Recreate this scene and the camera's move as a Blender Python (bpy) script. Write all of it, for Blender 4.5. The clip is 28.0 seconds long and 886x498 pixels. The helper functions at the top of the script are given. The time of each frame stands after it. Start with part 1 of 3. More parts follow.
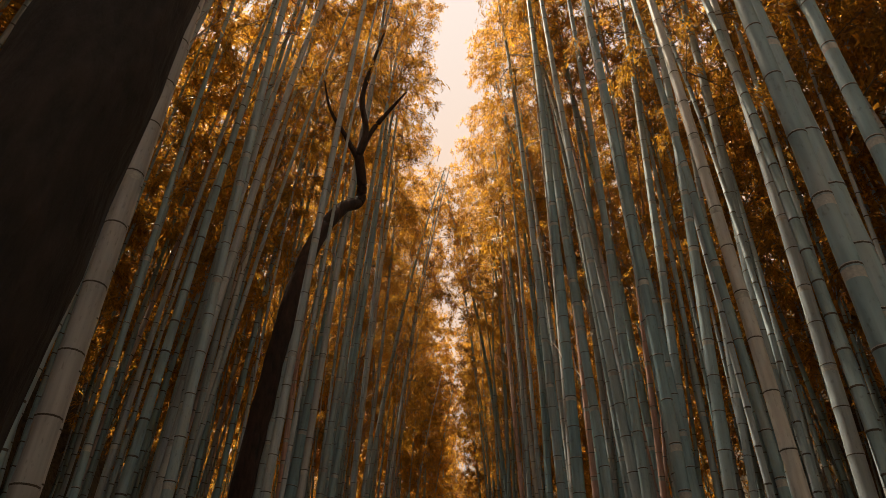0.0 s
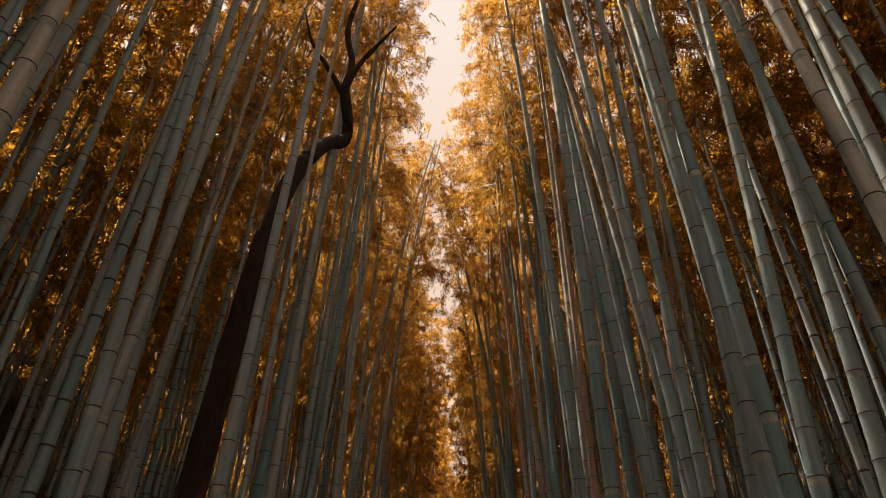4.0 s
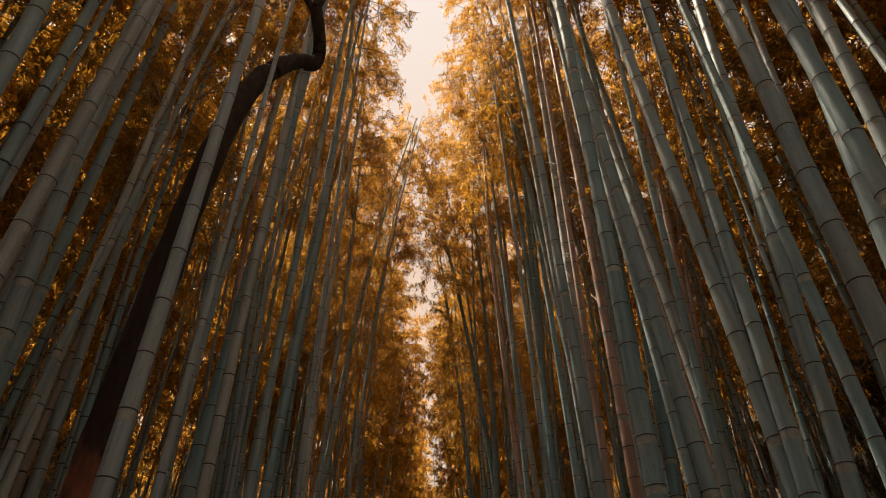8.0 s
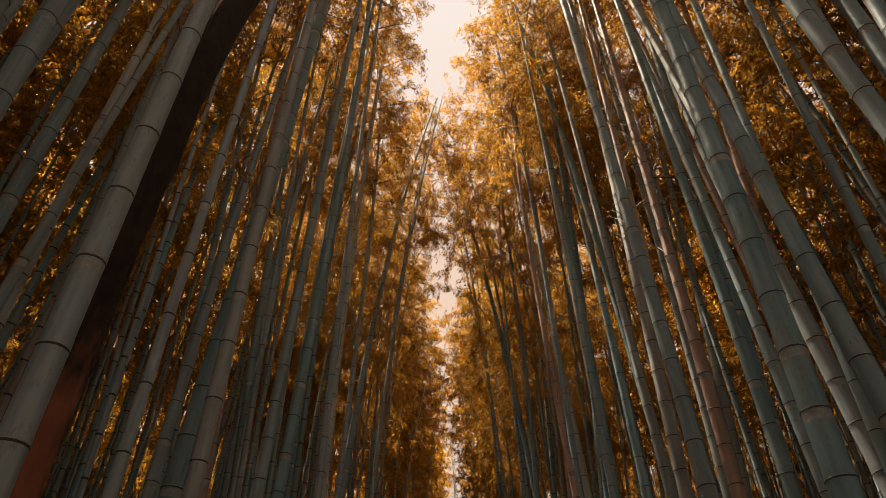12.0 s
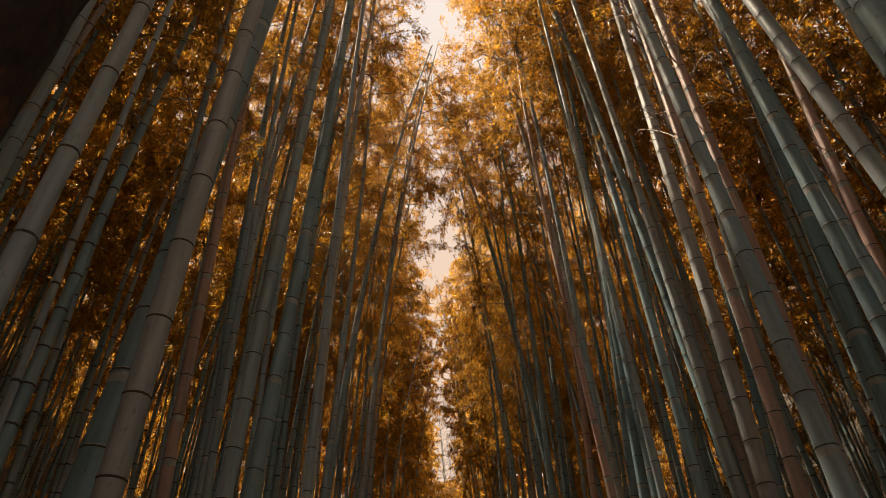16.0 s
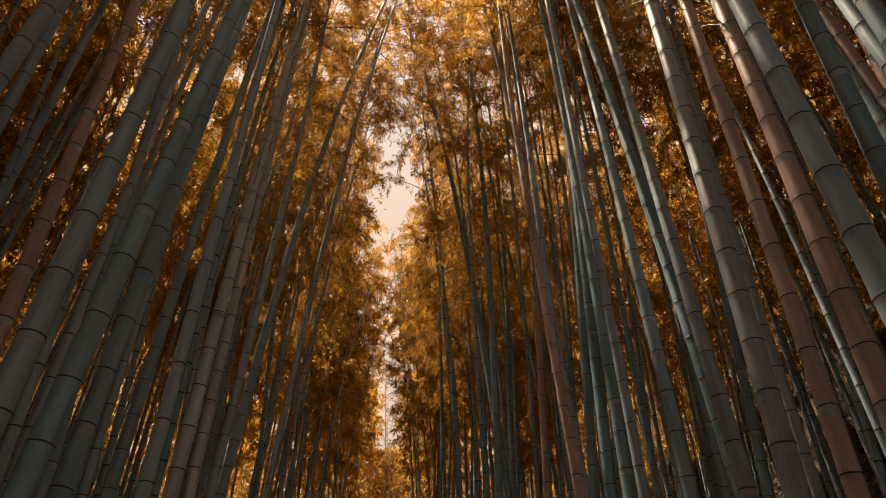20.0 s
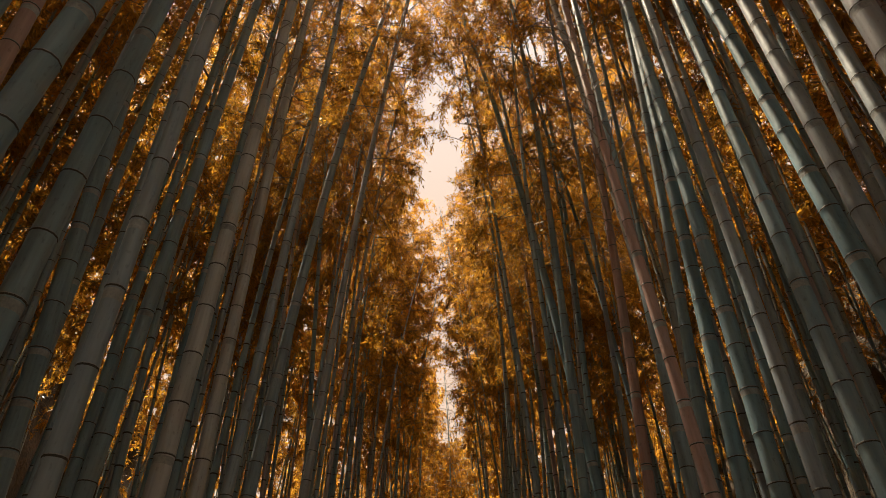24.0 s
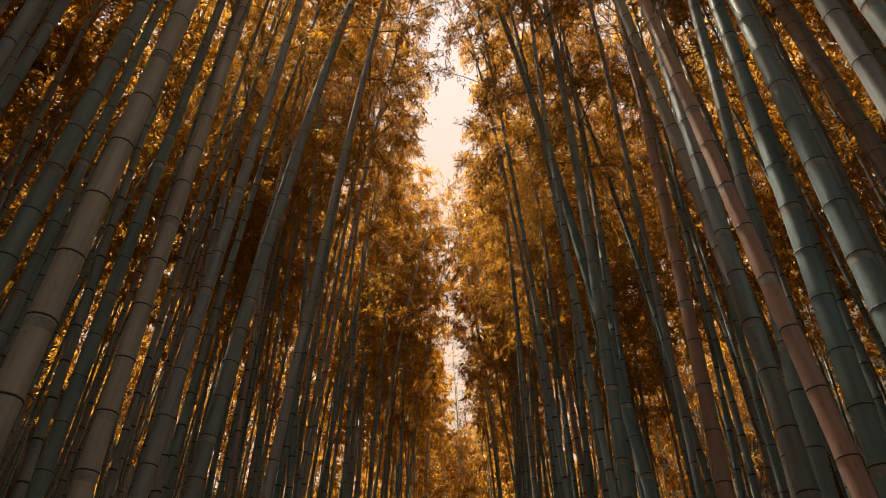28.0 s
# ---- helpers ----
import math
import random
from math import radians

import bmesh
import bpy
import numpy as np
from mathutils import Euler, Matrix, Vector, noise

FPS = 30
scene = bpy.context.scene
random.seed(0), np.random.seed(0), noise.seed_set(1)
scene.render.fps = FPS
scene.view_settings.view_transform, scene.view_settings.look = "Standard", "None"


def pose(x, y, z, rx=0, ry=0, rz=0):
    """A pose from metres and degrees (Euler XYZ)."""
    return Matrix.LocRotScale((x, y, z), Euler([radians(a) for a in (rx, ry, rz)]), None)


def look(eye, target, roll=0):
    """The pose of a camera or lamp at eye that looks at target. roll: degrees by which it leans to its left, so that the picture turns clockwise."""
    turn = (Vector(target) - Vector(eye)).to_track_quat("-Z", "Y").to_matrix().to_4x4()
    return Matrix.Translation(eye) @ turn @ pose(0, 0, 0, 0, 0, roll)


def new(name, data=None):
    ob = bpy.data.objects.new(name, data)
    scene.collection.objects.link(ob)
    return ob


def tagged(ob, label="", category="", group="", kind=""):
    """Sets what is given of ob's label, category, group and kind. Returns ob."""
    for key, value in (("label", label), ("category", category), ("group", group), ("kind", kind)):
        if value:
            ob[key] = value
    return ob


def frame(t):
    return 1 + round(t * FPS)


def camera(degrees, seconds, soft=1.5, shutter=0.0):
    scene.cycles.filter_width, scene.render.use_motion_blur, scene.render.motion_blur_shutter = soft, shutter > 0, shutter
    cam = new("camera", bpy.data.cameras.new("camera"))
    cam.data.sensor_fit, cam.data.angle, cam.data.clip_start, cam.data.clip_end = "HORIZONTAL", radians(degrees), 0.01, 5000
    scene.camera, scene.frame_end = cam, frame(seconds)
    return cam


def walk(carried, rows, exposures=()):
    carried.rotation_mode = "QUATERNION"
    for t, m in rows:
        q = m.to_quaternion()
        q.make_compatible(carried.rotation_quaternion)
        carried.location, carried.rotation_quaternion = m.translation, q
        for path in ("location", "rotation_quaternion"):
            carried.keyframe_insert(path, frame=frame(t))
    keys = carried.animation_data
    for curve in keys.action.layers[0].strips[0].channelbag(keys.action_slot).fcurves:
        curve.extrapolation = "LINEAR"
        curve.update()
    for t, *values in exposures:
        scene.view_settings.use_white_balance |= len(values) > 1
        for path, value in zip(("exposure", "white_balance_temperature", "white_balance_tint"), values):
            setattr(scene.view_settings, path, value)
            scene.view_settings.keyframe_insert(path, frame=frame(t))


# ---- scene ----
cam = camera(66.0, 28.0, 0.8)
PATH = [
    (0.0, pose(0.185, -0.000, 1.630, 125.46, -1.34, -1.84)),
    (0.5, pose(0.179, 0.179, 1.623, 125.62, -1.32, -1.49)),
    (1.0, pose(0.174, 0.354, 1.617, 125.81, -1.39, -1.48)),
    (1.5, pose(0.166, 0.530, 1.610, 125.95, -1.31, -1.44)),
    (2.0, pose(0.148, 0.707, 1.603, 126.03, -1.17, -1.43)),
    (2.5, pose(0.134, 0.887, 1.598, 126.01, -1.03, -1.46)),
    (3.0, pose(0.121, 1.065, 1.597, 125.95, -0.93, -1.75)),
    (3.5, pose(0.110, 1.251, 1.597, 125.94, -0.74, -2.06)),
    (5.5, pose(0.089, 2.044, 1.599, 126.78, -0.09, -5.06)),
    (6.0, pose(0.094, 2.230, 1.595, 126.98, -0.07, -5.56)),
    (6.5, pose(0.096, 2.419, 1.586, 127.06, -0.01, -5.59)),
    (7.0, pose(0.089, 2.616, 1.584, 127.18, 0.08, -5.42)),
    (7.5, pose(0.080, 2.821, 1.584, 127.28, 0.22, -5.02)),
    (8.0, pose(0.072, 3.030, 1.585, 127.54, 0.38, -4.38)),
    (8.5, pose(0.064, 3.223, 1.589, 127.82, 0.51, -3.59)),
    (9.0, pose(0.044, 3.409, 1.596, 128.07, 0.61, -2.89)),
    (9.5, pose(0.019, 3.586, 1.607, 128.41, 0.59, -2.73)),
    (10.0, pose(-0.019, 3.775, 1.604, 128.80, 0.61, -2.89)),
    (10.5, pose(-0.066, 3.975, 1.592, 129.13, 0.68, -3.10)),
    (11.0, pose(-0.108, 4.166, 1.587, 129.34, 0.68, -3.25)),
    (11.5, pose(-0.146, 4.339, 1.589, 129.38, 0.57, -3.36)),
    (12.0, pose(-0.176, 4.496, 1.595, 129.32, 0.41, -3.30)),
    (12.5, pose(-0.200, 4.642, 1.603, 129.30, 0.41, -3.07)),
    (14.5, pose(-0.390, 5.251, 1.609, 128.85, 0.78, -3.32)),
    (15.0, pose(-0.400, 5.440, 1.611, 128.60, 0.81, -3.80)),
    (15.5, pose(-0.398, 5.639, 1.614, 128.51, 1.11, -4.02)),
    (16.0, pose(-0.396, 5.844, 1.610, 128.56, 1.23, -4.50)),
    (16.5, pose(-0.382, 6.032, 1.607, 128.53, 1.11, -5.44)),
    (17.0, pose(-0.339, 6.224, 1.606, 128.37, 1.06, -6.63)),
    (17.5, pose(-0.278, 6.424, 1.602, 128.19, 0.94, -7.85)),
    (18.0, pose(-0.229, 6.618, 1.594, 127.89, 0.86, -8.94)),
    (18.5, pose(-0.196, 6.814, 1.583, 127.52, 0.43, -9.76)),
    (19.0, pose(-0.157, 7.006, 1.581, 127.27, 0.15, -9.99)),
    (19.5, pose(-0.108, 7.205, 1.582, 127.18, -0.21, -10.06)),
    (20.0, pose(-0.064, 7.396, 1.585, 127.15, -0.28, -9.72)),
    (20.5, pose(-0.028, 7.583, 1.583, 127.17, -0.42, -9.30)),
    (22.5, pose(0.091, 8.325, 1.595, 127.58, 0.35, -5.35)),
    (23.0, pose(0.110, 8.503, 1.594, 127.61, 0.05, -4.65)),
    (23.5, pose(0.118, 8.684, 1.593, 127.55, 0.03, -4.17)),
    (24.0, pose(0.135, 8.880, 1.596, 127.53, 0.03, -3.99)),
    (24.5, pose(0.159, 9.082, 1.603, 127.52, -0.07, -3.90)),
    (25.0, pose(0.174, 9.269, 1.611, 127.50, -0.27, -3.78)),
    (25.5, pose(0.182, 9.456, 1.616, 127.45, -0.42, -3.74)),
    (26.0, pose(0.198, 9.645, 1.621, 127.45, -0.51, -3.69)),
    (26.5, pose(0.219, 9.834, 1.618, 127.44, -0.31, -3.48)),
    (27.0, pose(0.250, 10.026, 1.613, 127.51, -0.37, -3.46)),
    (27.5, pose(0.281, 10.226, 1.606, 127.55, -0.17, -3.18)),
    (28.0, pose(0.297, 10.416, 1.598, 127.68, -0.32, -3.25)),
]
walk(cam, PATH, [(0.0, 1.67), (9.0, 1.59), (16.0, 1.60), (28.0, 1.76)])

# ---- light ----
world = bpy.data.worlds.new("hazy_evening")
world.use_nodes = True
scene.world = world
wn, wl = world.node_tree.nodes, world.node_tree.links
sky = wn.new("ShaderNodeTexSky")
sky.sky_type, sky.sun_disc = "NISHITA", False
SUN_EL, SUN_AZ = radians(66), radians(-50)      # azimuth from +y towards +x
sky.sun_elevation, sky.sun_rotation = SUN_EL, SUN_AZ
sky.dust_density, sky.air_density = 6.0, 1.0
haze = wn.new("ShaderNodeMix")
haze.data_type = "RGBA"
haze.inputs[0].default_value = 0.93
# thin overcast: peach low down, paler and cooler overhead
up = wn.new("ShaderNodeSeparateXYZ")
wl.new(wn.new("ShaderNodeTexCoord").outputs["Generated"], up.inputs[0])
veil = wn.new("ShaderNodeValToRGB")
veil.color_ramp.elements[0].position, veil.color_ramp.elements[0].color = 0.62, (0.95, 0.70, 0.52, 1)
veil.color_ramp.elements[1].position, veil.color_ramp.elements[1].color = 0.98, (1.0, 0.94, 0.90, 1)
thick = wn.new("ShaderNodeVectorMath")
thick.operation = "SCALE"
thick.inputs[3].default_value = 11.5
wl.new(up.outputs[2], veil.inputs[0])
wl.new(veil.outputs[0], thick.inputs[0])
wl.new(thick.outputs[0], haze.inputs[7])
wl.new(sky.outputs[0], haze.inputs[6])
wl.new(haze.outputs[2], wn["Background"].inputs[0])
wn["Background"].inputs[1].default_value = 0.0285

sun_data = bpy.data.lights.new("sun", "SUN")
sun_data.energy, sun_data.angle, sun_data.color = 4.9, radians(1.5), (1.0, 0.80, 0.58)
sun = new("sun", sun_data)
sun_way = Vector((math.sin(SUN_AZ) * math.cos(SUN_EL), math.cos(SUN_AZ) * math.cos(SUN_EL), math.sin(SUN_EL)))
sun.matrix_world = look(sun_way * 60, (0, 0, 0))


# ---- materials ----
def material(name, rough=0.6):
    m = bpy.data.materials.new(name)
    m.use_nodes = True
    n, l = m.node_tree.nodes, m.node_tree.links
    b = n["Principled BSDF"]
    b.inputs["Roughness"].default_value = rough
    return m, n, l, b


def ramp(n, stops):
    r = n.new("ShaderNodeValToRGB")
    e = r.color_ramp.elements
    while len(e) < len(stops):
        e.new(0.5)
    for k, (p, c) in enumerate(stops):
        e[k].position, e[k].color = p, (*c, 1)
    return r


def coords(n, l, scale):
    tc, mp = n.new("ShaderNodeTexCoord"), n.new("ShaderNodeMapping")
    mp.inputs["Scale"].default_value = scale
    l.new(tc.outputs["Object"], mp.inputs["Vector"])
    return mp


def noise_node(n, l, vec, scale, detail=4.0):
    t = n.new("ShaderNodeTexNoise")
    t.inputs["Scale"].default_value, t.inputs["Detail"].default_value = scale, detail
    l.new(vec.outputs[0], t.inputs["Vector"])
    return t


def mix(n, l, kind, fac, a, b):
    x = n.new("ShaderNodeMix")
    x.data_type, x.blend_type = "RGBA", kind
    for slot, v in ((0, fac), (6, a), (7, b)):
        if isinstance(v, (int, float)):
            x.inputs[slot].default_value = v
        elif isinstance(v, tuple):
            x.inputs[slot].default_value = (*v, 1)
        else:
            l.new(v, x.inputs[slot])
    return x.outputs[2]


def culm_material(name, stops, per_island=False):
    m, n, l, b = material(name, 0.42)
    if per_island:
        pick = n.new("ShaderNodeNewGeometry").outputs["Random Per Island"]
    else:
        pick = n.new("ShaderNodeObjectInfo").outputs["Random"]
    tone = ramp(n, stops)
    l.new(pick, tone.inputs[0])
    streak = noise_node(n, l, coords(n, l, (14, 14, 0.9)), 2.2, 5)
    blotch = noise_node(n, l, coords(n, l, (3, 3, 0.7)), 1.6, 4)
    speck = noise_node(n, l, coords(n, l, (60, 60, 25)), 1.0, 3)
    s = ramp(n, [(0.3, (0.66, 0.66, 0.66)), (0.7, (1.15, 1.15, 1.15))])
    l.new(streak.outputs[0], s.inputs[0])
    c = mix(n, l, "MULTIPLY", 0.8, tone.outputs[0], s.outputs[0])
    k = ramp(n, [(0.50, (0, 0, 0)), (0.74, (1, 1, 1))])
    l.new(blotch.outputs[0], k.inputs[0])
    c = mix(n, l, "MIX", k.outputs[0], c, mix(n, l, "MIX", 0.5, c, (0.42, 0.43, 0.41)))
    d = ramp(n, [(0.60, (1, 1, 1)), (0.72, (0.55, 0.52, 0.48))])
    l.new(speck.outputs[0], d.inputs[0])
    c = mix(n, l, "MULTIPLY", 0.6, c, d.outputs[0])
    l.new(c, b.inputs["Base Color"])
    r = ramp(n, [(0.3, (0.46, 0.46, 0.46)), (0.8, (0.72, 0.72, 0.72))])
    l.new(blotch.outputs[0], r.inputs[0])
    l.new(r.outputs[0], b.inputs["Roughness"])
    bump = n.new("ShaderNodeBump")
    bump.inputs["Strength"].default_value, bump.inputs["Distance"].default_value = 0.25, 0.004
    l.new(streak.outputs[0], bump.inputs["Height"])
    l.new(bump.outputs[0], b.inputs["Normal"])
    return m


GREENS = [(0.0, (0.195, 0.330, 0.385)), (0.3, (0.260, 0.385, 0.440)), (0.55, (0.345, 0.415, 0.465)),
          (0.8, (0.218, 0.360, 0.415)), (0.93, (0.372, 0.405, 0.425)), (1.0, (0.440, 0.355, 0.330))]
CULM = culm_material("bamboo_culm", GREENS)
CULM_FAR = culm_material("bamboo_culm_far", GREENS, True)
# reddish dry culms; on others this tan paints in pinkish sunlight
CULM_TAN = culm_material("bamboo_culm_dry_sunlit", [(0.0, (0.44, 0.31, 0.27)), (1.0, (0.52, 0.34, 0.29))])
# lighter grey tones for chosen culms
CULM_PALE = culm_material("bamboo_culm_pale", [(0.0, (0.44, 0.49, 0.50)), (1.0, (0.54, 0.55, 0.53))])


def plain_noise(name, dark, light, scale, rough=0.8, bump=0.5, dist=0.01):
    m, n, l, b = material(name, rough)
    t = noise_node(n, l, coords(n, l, scale), 3.0, 6)
    r = ramp(n, [(0.3, dark), (0.72, light)])
    l.new(t.outputs[0], r.inputs[0])
    big = noise_node(n, l, coords(n, l, tuple(s * 0.13 for s in scale)), 3.0, 3)
    g = ramp(n, [(0.3, (0.65, 0.65, 0.65)), (0.7, (1.15, 1.15, 1.15))])
    l.new(big.outputs[0], g.inputs[0])
    l.new(mix(n, l, "MULTIPLY", 1.0, r.outputs[0], g.outputs[0]), b.inputs["Base Color"])
    bp = n.new("ShaderNodeBump")
    bp.inputs["Strength"].default_value, bp.inputs["Distance"].default_value = bump, dist
    l.new(t.outputs[0], bp.inputs["Height"])
    l.new(bp.outputs[0], b.inputs["Normal"])
    return m


SCAR = plain_noise("node_scar", (0.035, 0.032, 0.026), (0.10, 0.085, 0.06), (20, 20, 20), 0.75)
BLOOM = plain_noise("waxy_bloom", (0.34, 0.37, 0.37), (0.48, 0.50, 0.48), (25, 25, 25), 0.7)
TWIG = plain_noise("bamboo_twig", (0.10, 0.080, 0.050), (0.24, 0.19, 0.12), (30, 30, 6), 0.6)
BARK = plain_noise("dark_bark", (0.012, 0.008, 0.007), (0.055, 0.027, 0.019), (7, 7, 2.2), 0.9, 1.0, 0.03)


def peeled_foot(m):
    """Bark flaked off the foot of the trunk up to about three metres: bare reddish wood with a ragged edge."""
    n, l = m.node_tree.nodes, m.node_tree.links
    b = n["Principled BSDF"]
    old = b.inputs["Base Color"].links[0].from_socket
    at = coords(n, l, (1, 1, 1))
    high = n.new("ShaderNodeSeparateXYZ")
    l.new(at.outputs[0], high.inputs[0])
    flake = noise_node(n, l, coords(n, l, (2.5, 2.5, 1.2)), 2.0, 4)
    total = n.new("ShaderNodeMath")
    total.operation = "MULTIPLY_ADD"
    l.new(flake.outputs[0], total.inputs[0])
    total.inputs[1].default_value = 2.6
    l.new(high.outputs[2], total.inputs[2])
    edge = n.new("ShaderNodeMapRange")
    edge.inputs["From Min"].default_value, edge.inputs["From Max"].default_value = 3.9, 4.5
    edge.inputs["To Min"].default_value, edge.inputs["To Max"].default_value = 1.0, 0.0
    l.new(total.outputs[0], edge.inputs["Value"])
    # reddish wood, its colour brightened to carry the sunlight on the foot
    l.new(mix(n, l, "MIX", edge.outputs[0], old, (0.35, 0.118, 0.070)), b.inputs["Base Color"])


peeled_foot(BARK)
# near-black tones: the shade on the near trunk is put into its bark colour
BARK_SHADED = plain_noise("shaded_bark", (0.006, 0.005, 0.005), (0.028, 0.020, 0.017), (6, 6, 1.8), 0.92, 1.0, 0.03)
SOIL = plain_noise("leaf_litter", (0.11, 0.085, 0.058), (0.27, 0.205, 0.140), (6, 6, 6), 0.95, 1.0, 0.03)
PATHM = plain_noise("trodden_path", (0.20, 0.17, 0.14), (0.34, 0.30, 0.25), (5, 5, 5), 0.92, 0.6, 0.01)


def leaf_material(name):
    m, n, l, b = material(name, 0.45)
    pick = n.new("ShaderNodeNewGeometry").outputs["Random Per Island"]
    face = ramp(n, [(0.0, (0.095, 0.072, 0.034)), (0.3, (0.18, 0.112, 0.036)), (0.6, (0.29, 0.165, 0.032)),
                    (0.85, (0.15, 0.105, 0.048)), (1.0, (0.09, 0.072, 0.040))])
    glow = ramp(n, [(0.0, (0.30, 0.162, 0.030)), (0.4, (0.68, 0.355, 0.036)), (0.7, (0.87, 0.475, 0.042)), (1.0, (0.30, 0.175, 0.038))])
    l.new(pick, face.inputs[0])
    l.new(pick, glow.inputs[0])
    patch = noise_node(n, l, coords(n, l, (0.9, 0.9, 0.9)), 1.3, 2)
    g = ramp(n, [(0.35, (0.62, 0.58, 0.56)), (0.65, (1.12, 1.1, 1.0))])
    l.new(patch.outputs[0], g.inputs[0])
    l.new(mix(n, l, "MULTIPLY", 0.9, face.outputs[0], g.outputs[0]), b.inputs["Base Color"])
    tr = n.new("ShaderNodeBsdfTranslucent")
    l.new(mix(n, l, "MULTIPLY", 0.9, glow.outputs[0], g.outputs[0]), tr.inputs["Color"])
    both = n.new("ShaderNodeMixShader")
    both.inputs[0].default_value = 0.65
    l.new(b.outputs[0], both.inputs[1])
    l.new(tr.outputs[0], both.inputs[2])
    l.new(both.outputs[0], n["Material Output"].inputs["Surface"])
    return m


LEAF = leaf_material("golden_leaf")


# ---- mesh helpers ----
def raw_mesh(name, verts, faces, mats, index=None, smooth=False):
    """A mesh from vertex rows and equal-sided faces (numpy)."""
    me = bpy.data.meshes.new(name)
    verts, faces = np.asarray(verts, np.float32), np.asarray(faces, np.int32)
    count, sides = faces.shape
    me.vertices.add(len(verts))
    me.vertices.foreach_set("co", verts.ravel())
    me.loops.add(count * sides)
    me.loops.foreach_set("vertex_index", faces.ravel())
    me.polygons.add(count)
    me.polygons.foreach_set("loop_start", np.arange(count, dtype=np.int32) * sides)
    me.polygons.foreach_set("loop_total", np.full(count, sides, np.int32))
    for m in mats:
        me.materials.append(m)
    if index is not None:
        me.polygons.foreach_set("material_index", np.asarray(index, np.int32))
    if smooth:
        me.polygons.foreach_set("use_smooth", np.ones(count, bool))
    me.update(calc_edges=True)
    return me


def tube(line, radii, sides, twist=0.0):
    """Rings round a line of points: vertices and quads."""
    line, radii = np.asarray(line, float), np.asarray(radii, float)
    way = np.gradient(line, axis=0)
    way /= np.linalg.norm(way, axis=1)[:, None] + 1e-9
    ref = np.where(np.abs(way[:, 2:3]) > 0.9, [[1.0, 0, 0]], [[0, 0, 1.0]])
    a = np.cross(way, ref)
    a /= np.linalg.norm(a, axis=1)[:, None]
    b = np.cross(way, a)
    ang = np.linspace(0, 2 * math.pi, sides, endpoint=False) + twist
    v = line[:, None] + radii[:, None, None] * (np.cos(ang)[None, :, None] * a[:, None] + np.sin(ang)[None, :, None] * b[:, None])
    k = np.arange(len(line) - 1)[:, None] * sides
    s = np.arange(sides)[None]
    t = (s + 1) % sides
    f = np.stack([k + s, k + t, k + sides + t, k + sides + s], -1).reshape(-1, 4)
    return v.reshape(-1, 3), f


TALL = 15.8


def culm_line(rng, arch):
    """The bow of a culm as an offset in x and y for a height."""
    side = rng.uniform(-0.10, 0.10)
    wob = rng.uniform(0, 6.3)

    def at(z):
        u = z / TALL
        return np.stack([arch * u ** 3 + 0.03 * np.sin(wob + 5 * u) * u, side * u ** 3 + 0.03 * np.cos(wob + 4 * u) * u, z], -1)
    return at


def culm_mesh(name, rng, at, sides=12, far=False):
    """A culm of unit diameter 1 m (scaled later): long internodes, a ridge, a dark scar and a pale bloom at each node."""
    zs, rs, idx, nodes = [0.0], [0.5], [], []
    z = 0.0
    while z < TALL - 0.25:
        u = z / TALL
        gap = (0.17 + 0.16 * min(1, u * 5)) * (1 - 0.35 * max(0, u - 0.5)) * rng.uniform(0.93, 1.07)
        z2 = min(z + gap, TALL)
        r = 0.5 * (1 - 0.74 * (z2 / TALL) ** 1.35)
        if far:
            zs += [z2 - 0.010, z2 + 0.006, z2 + 0.022]
            rs += [r, r * 1.08, r]
            idx += [0, 1, 0]
        else:
            ringed = 1.6 < z2 < 9.5      # these nodes carry a ring of their own
            zs += [z2 - 0.055, z2 - 0.012, z2 - 0.004, z2 + 0.004, z2 + 0.013, z2 + 0.05]
            rs += [r, r * 1.01, r * 1.045, r * 1.02, r * 1.04, r]
            idx += [0, 2 if rng.random() < 0.25 else 0, 0 if ringed else 1, 0 if ringed else 1, 0, 0]
            if ringed:
                nodes.append((z2, r))
        z = z2
    zs.append(TALL + 0.4)
    rs.append(0.02)
    idx.append(0)
    zs, rs = np.array(zs), np.array(rs)
    line = at(zs)
    ang = np.linspace(0, 2 * math.pi, sides, endpoint=False)
    v = np.empty((len(zs), sides, 3))
    v[..., 0] = rs[:, None] * np.cos(ang)
    v[..., 1] = rs[:, None] * np.sin(ang)
    v[..., 2] = 0
    return zs, line, v, np.array(idx), nodes


def finish_culm(name, zs, line, ringv, idx, d, sides, mats):
    v = line[:, None] + ringv * (d, d, 1)
    n = len(zs)
    k = np.arange(n - 1)[:, None] * sides
    s = np.arange(sides)[None]
    t = (s + 1) % sides
    f = np.stack([k + s, k + t, k + sides + t, k + sides + s], -1).reshape(-1, 4)
    return v.reshape(-1, 3), f, np.repeat(idx, sides)


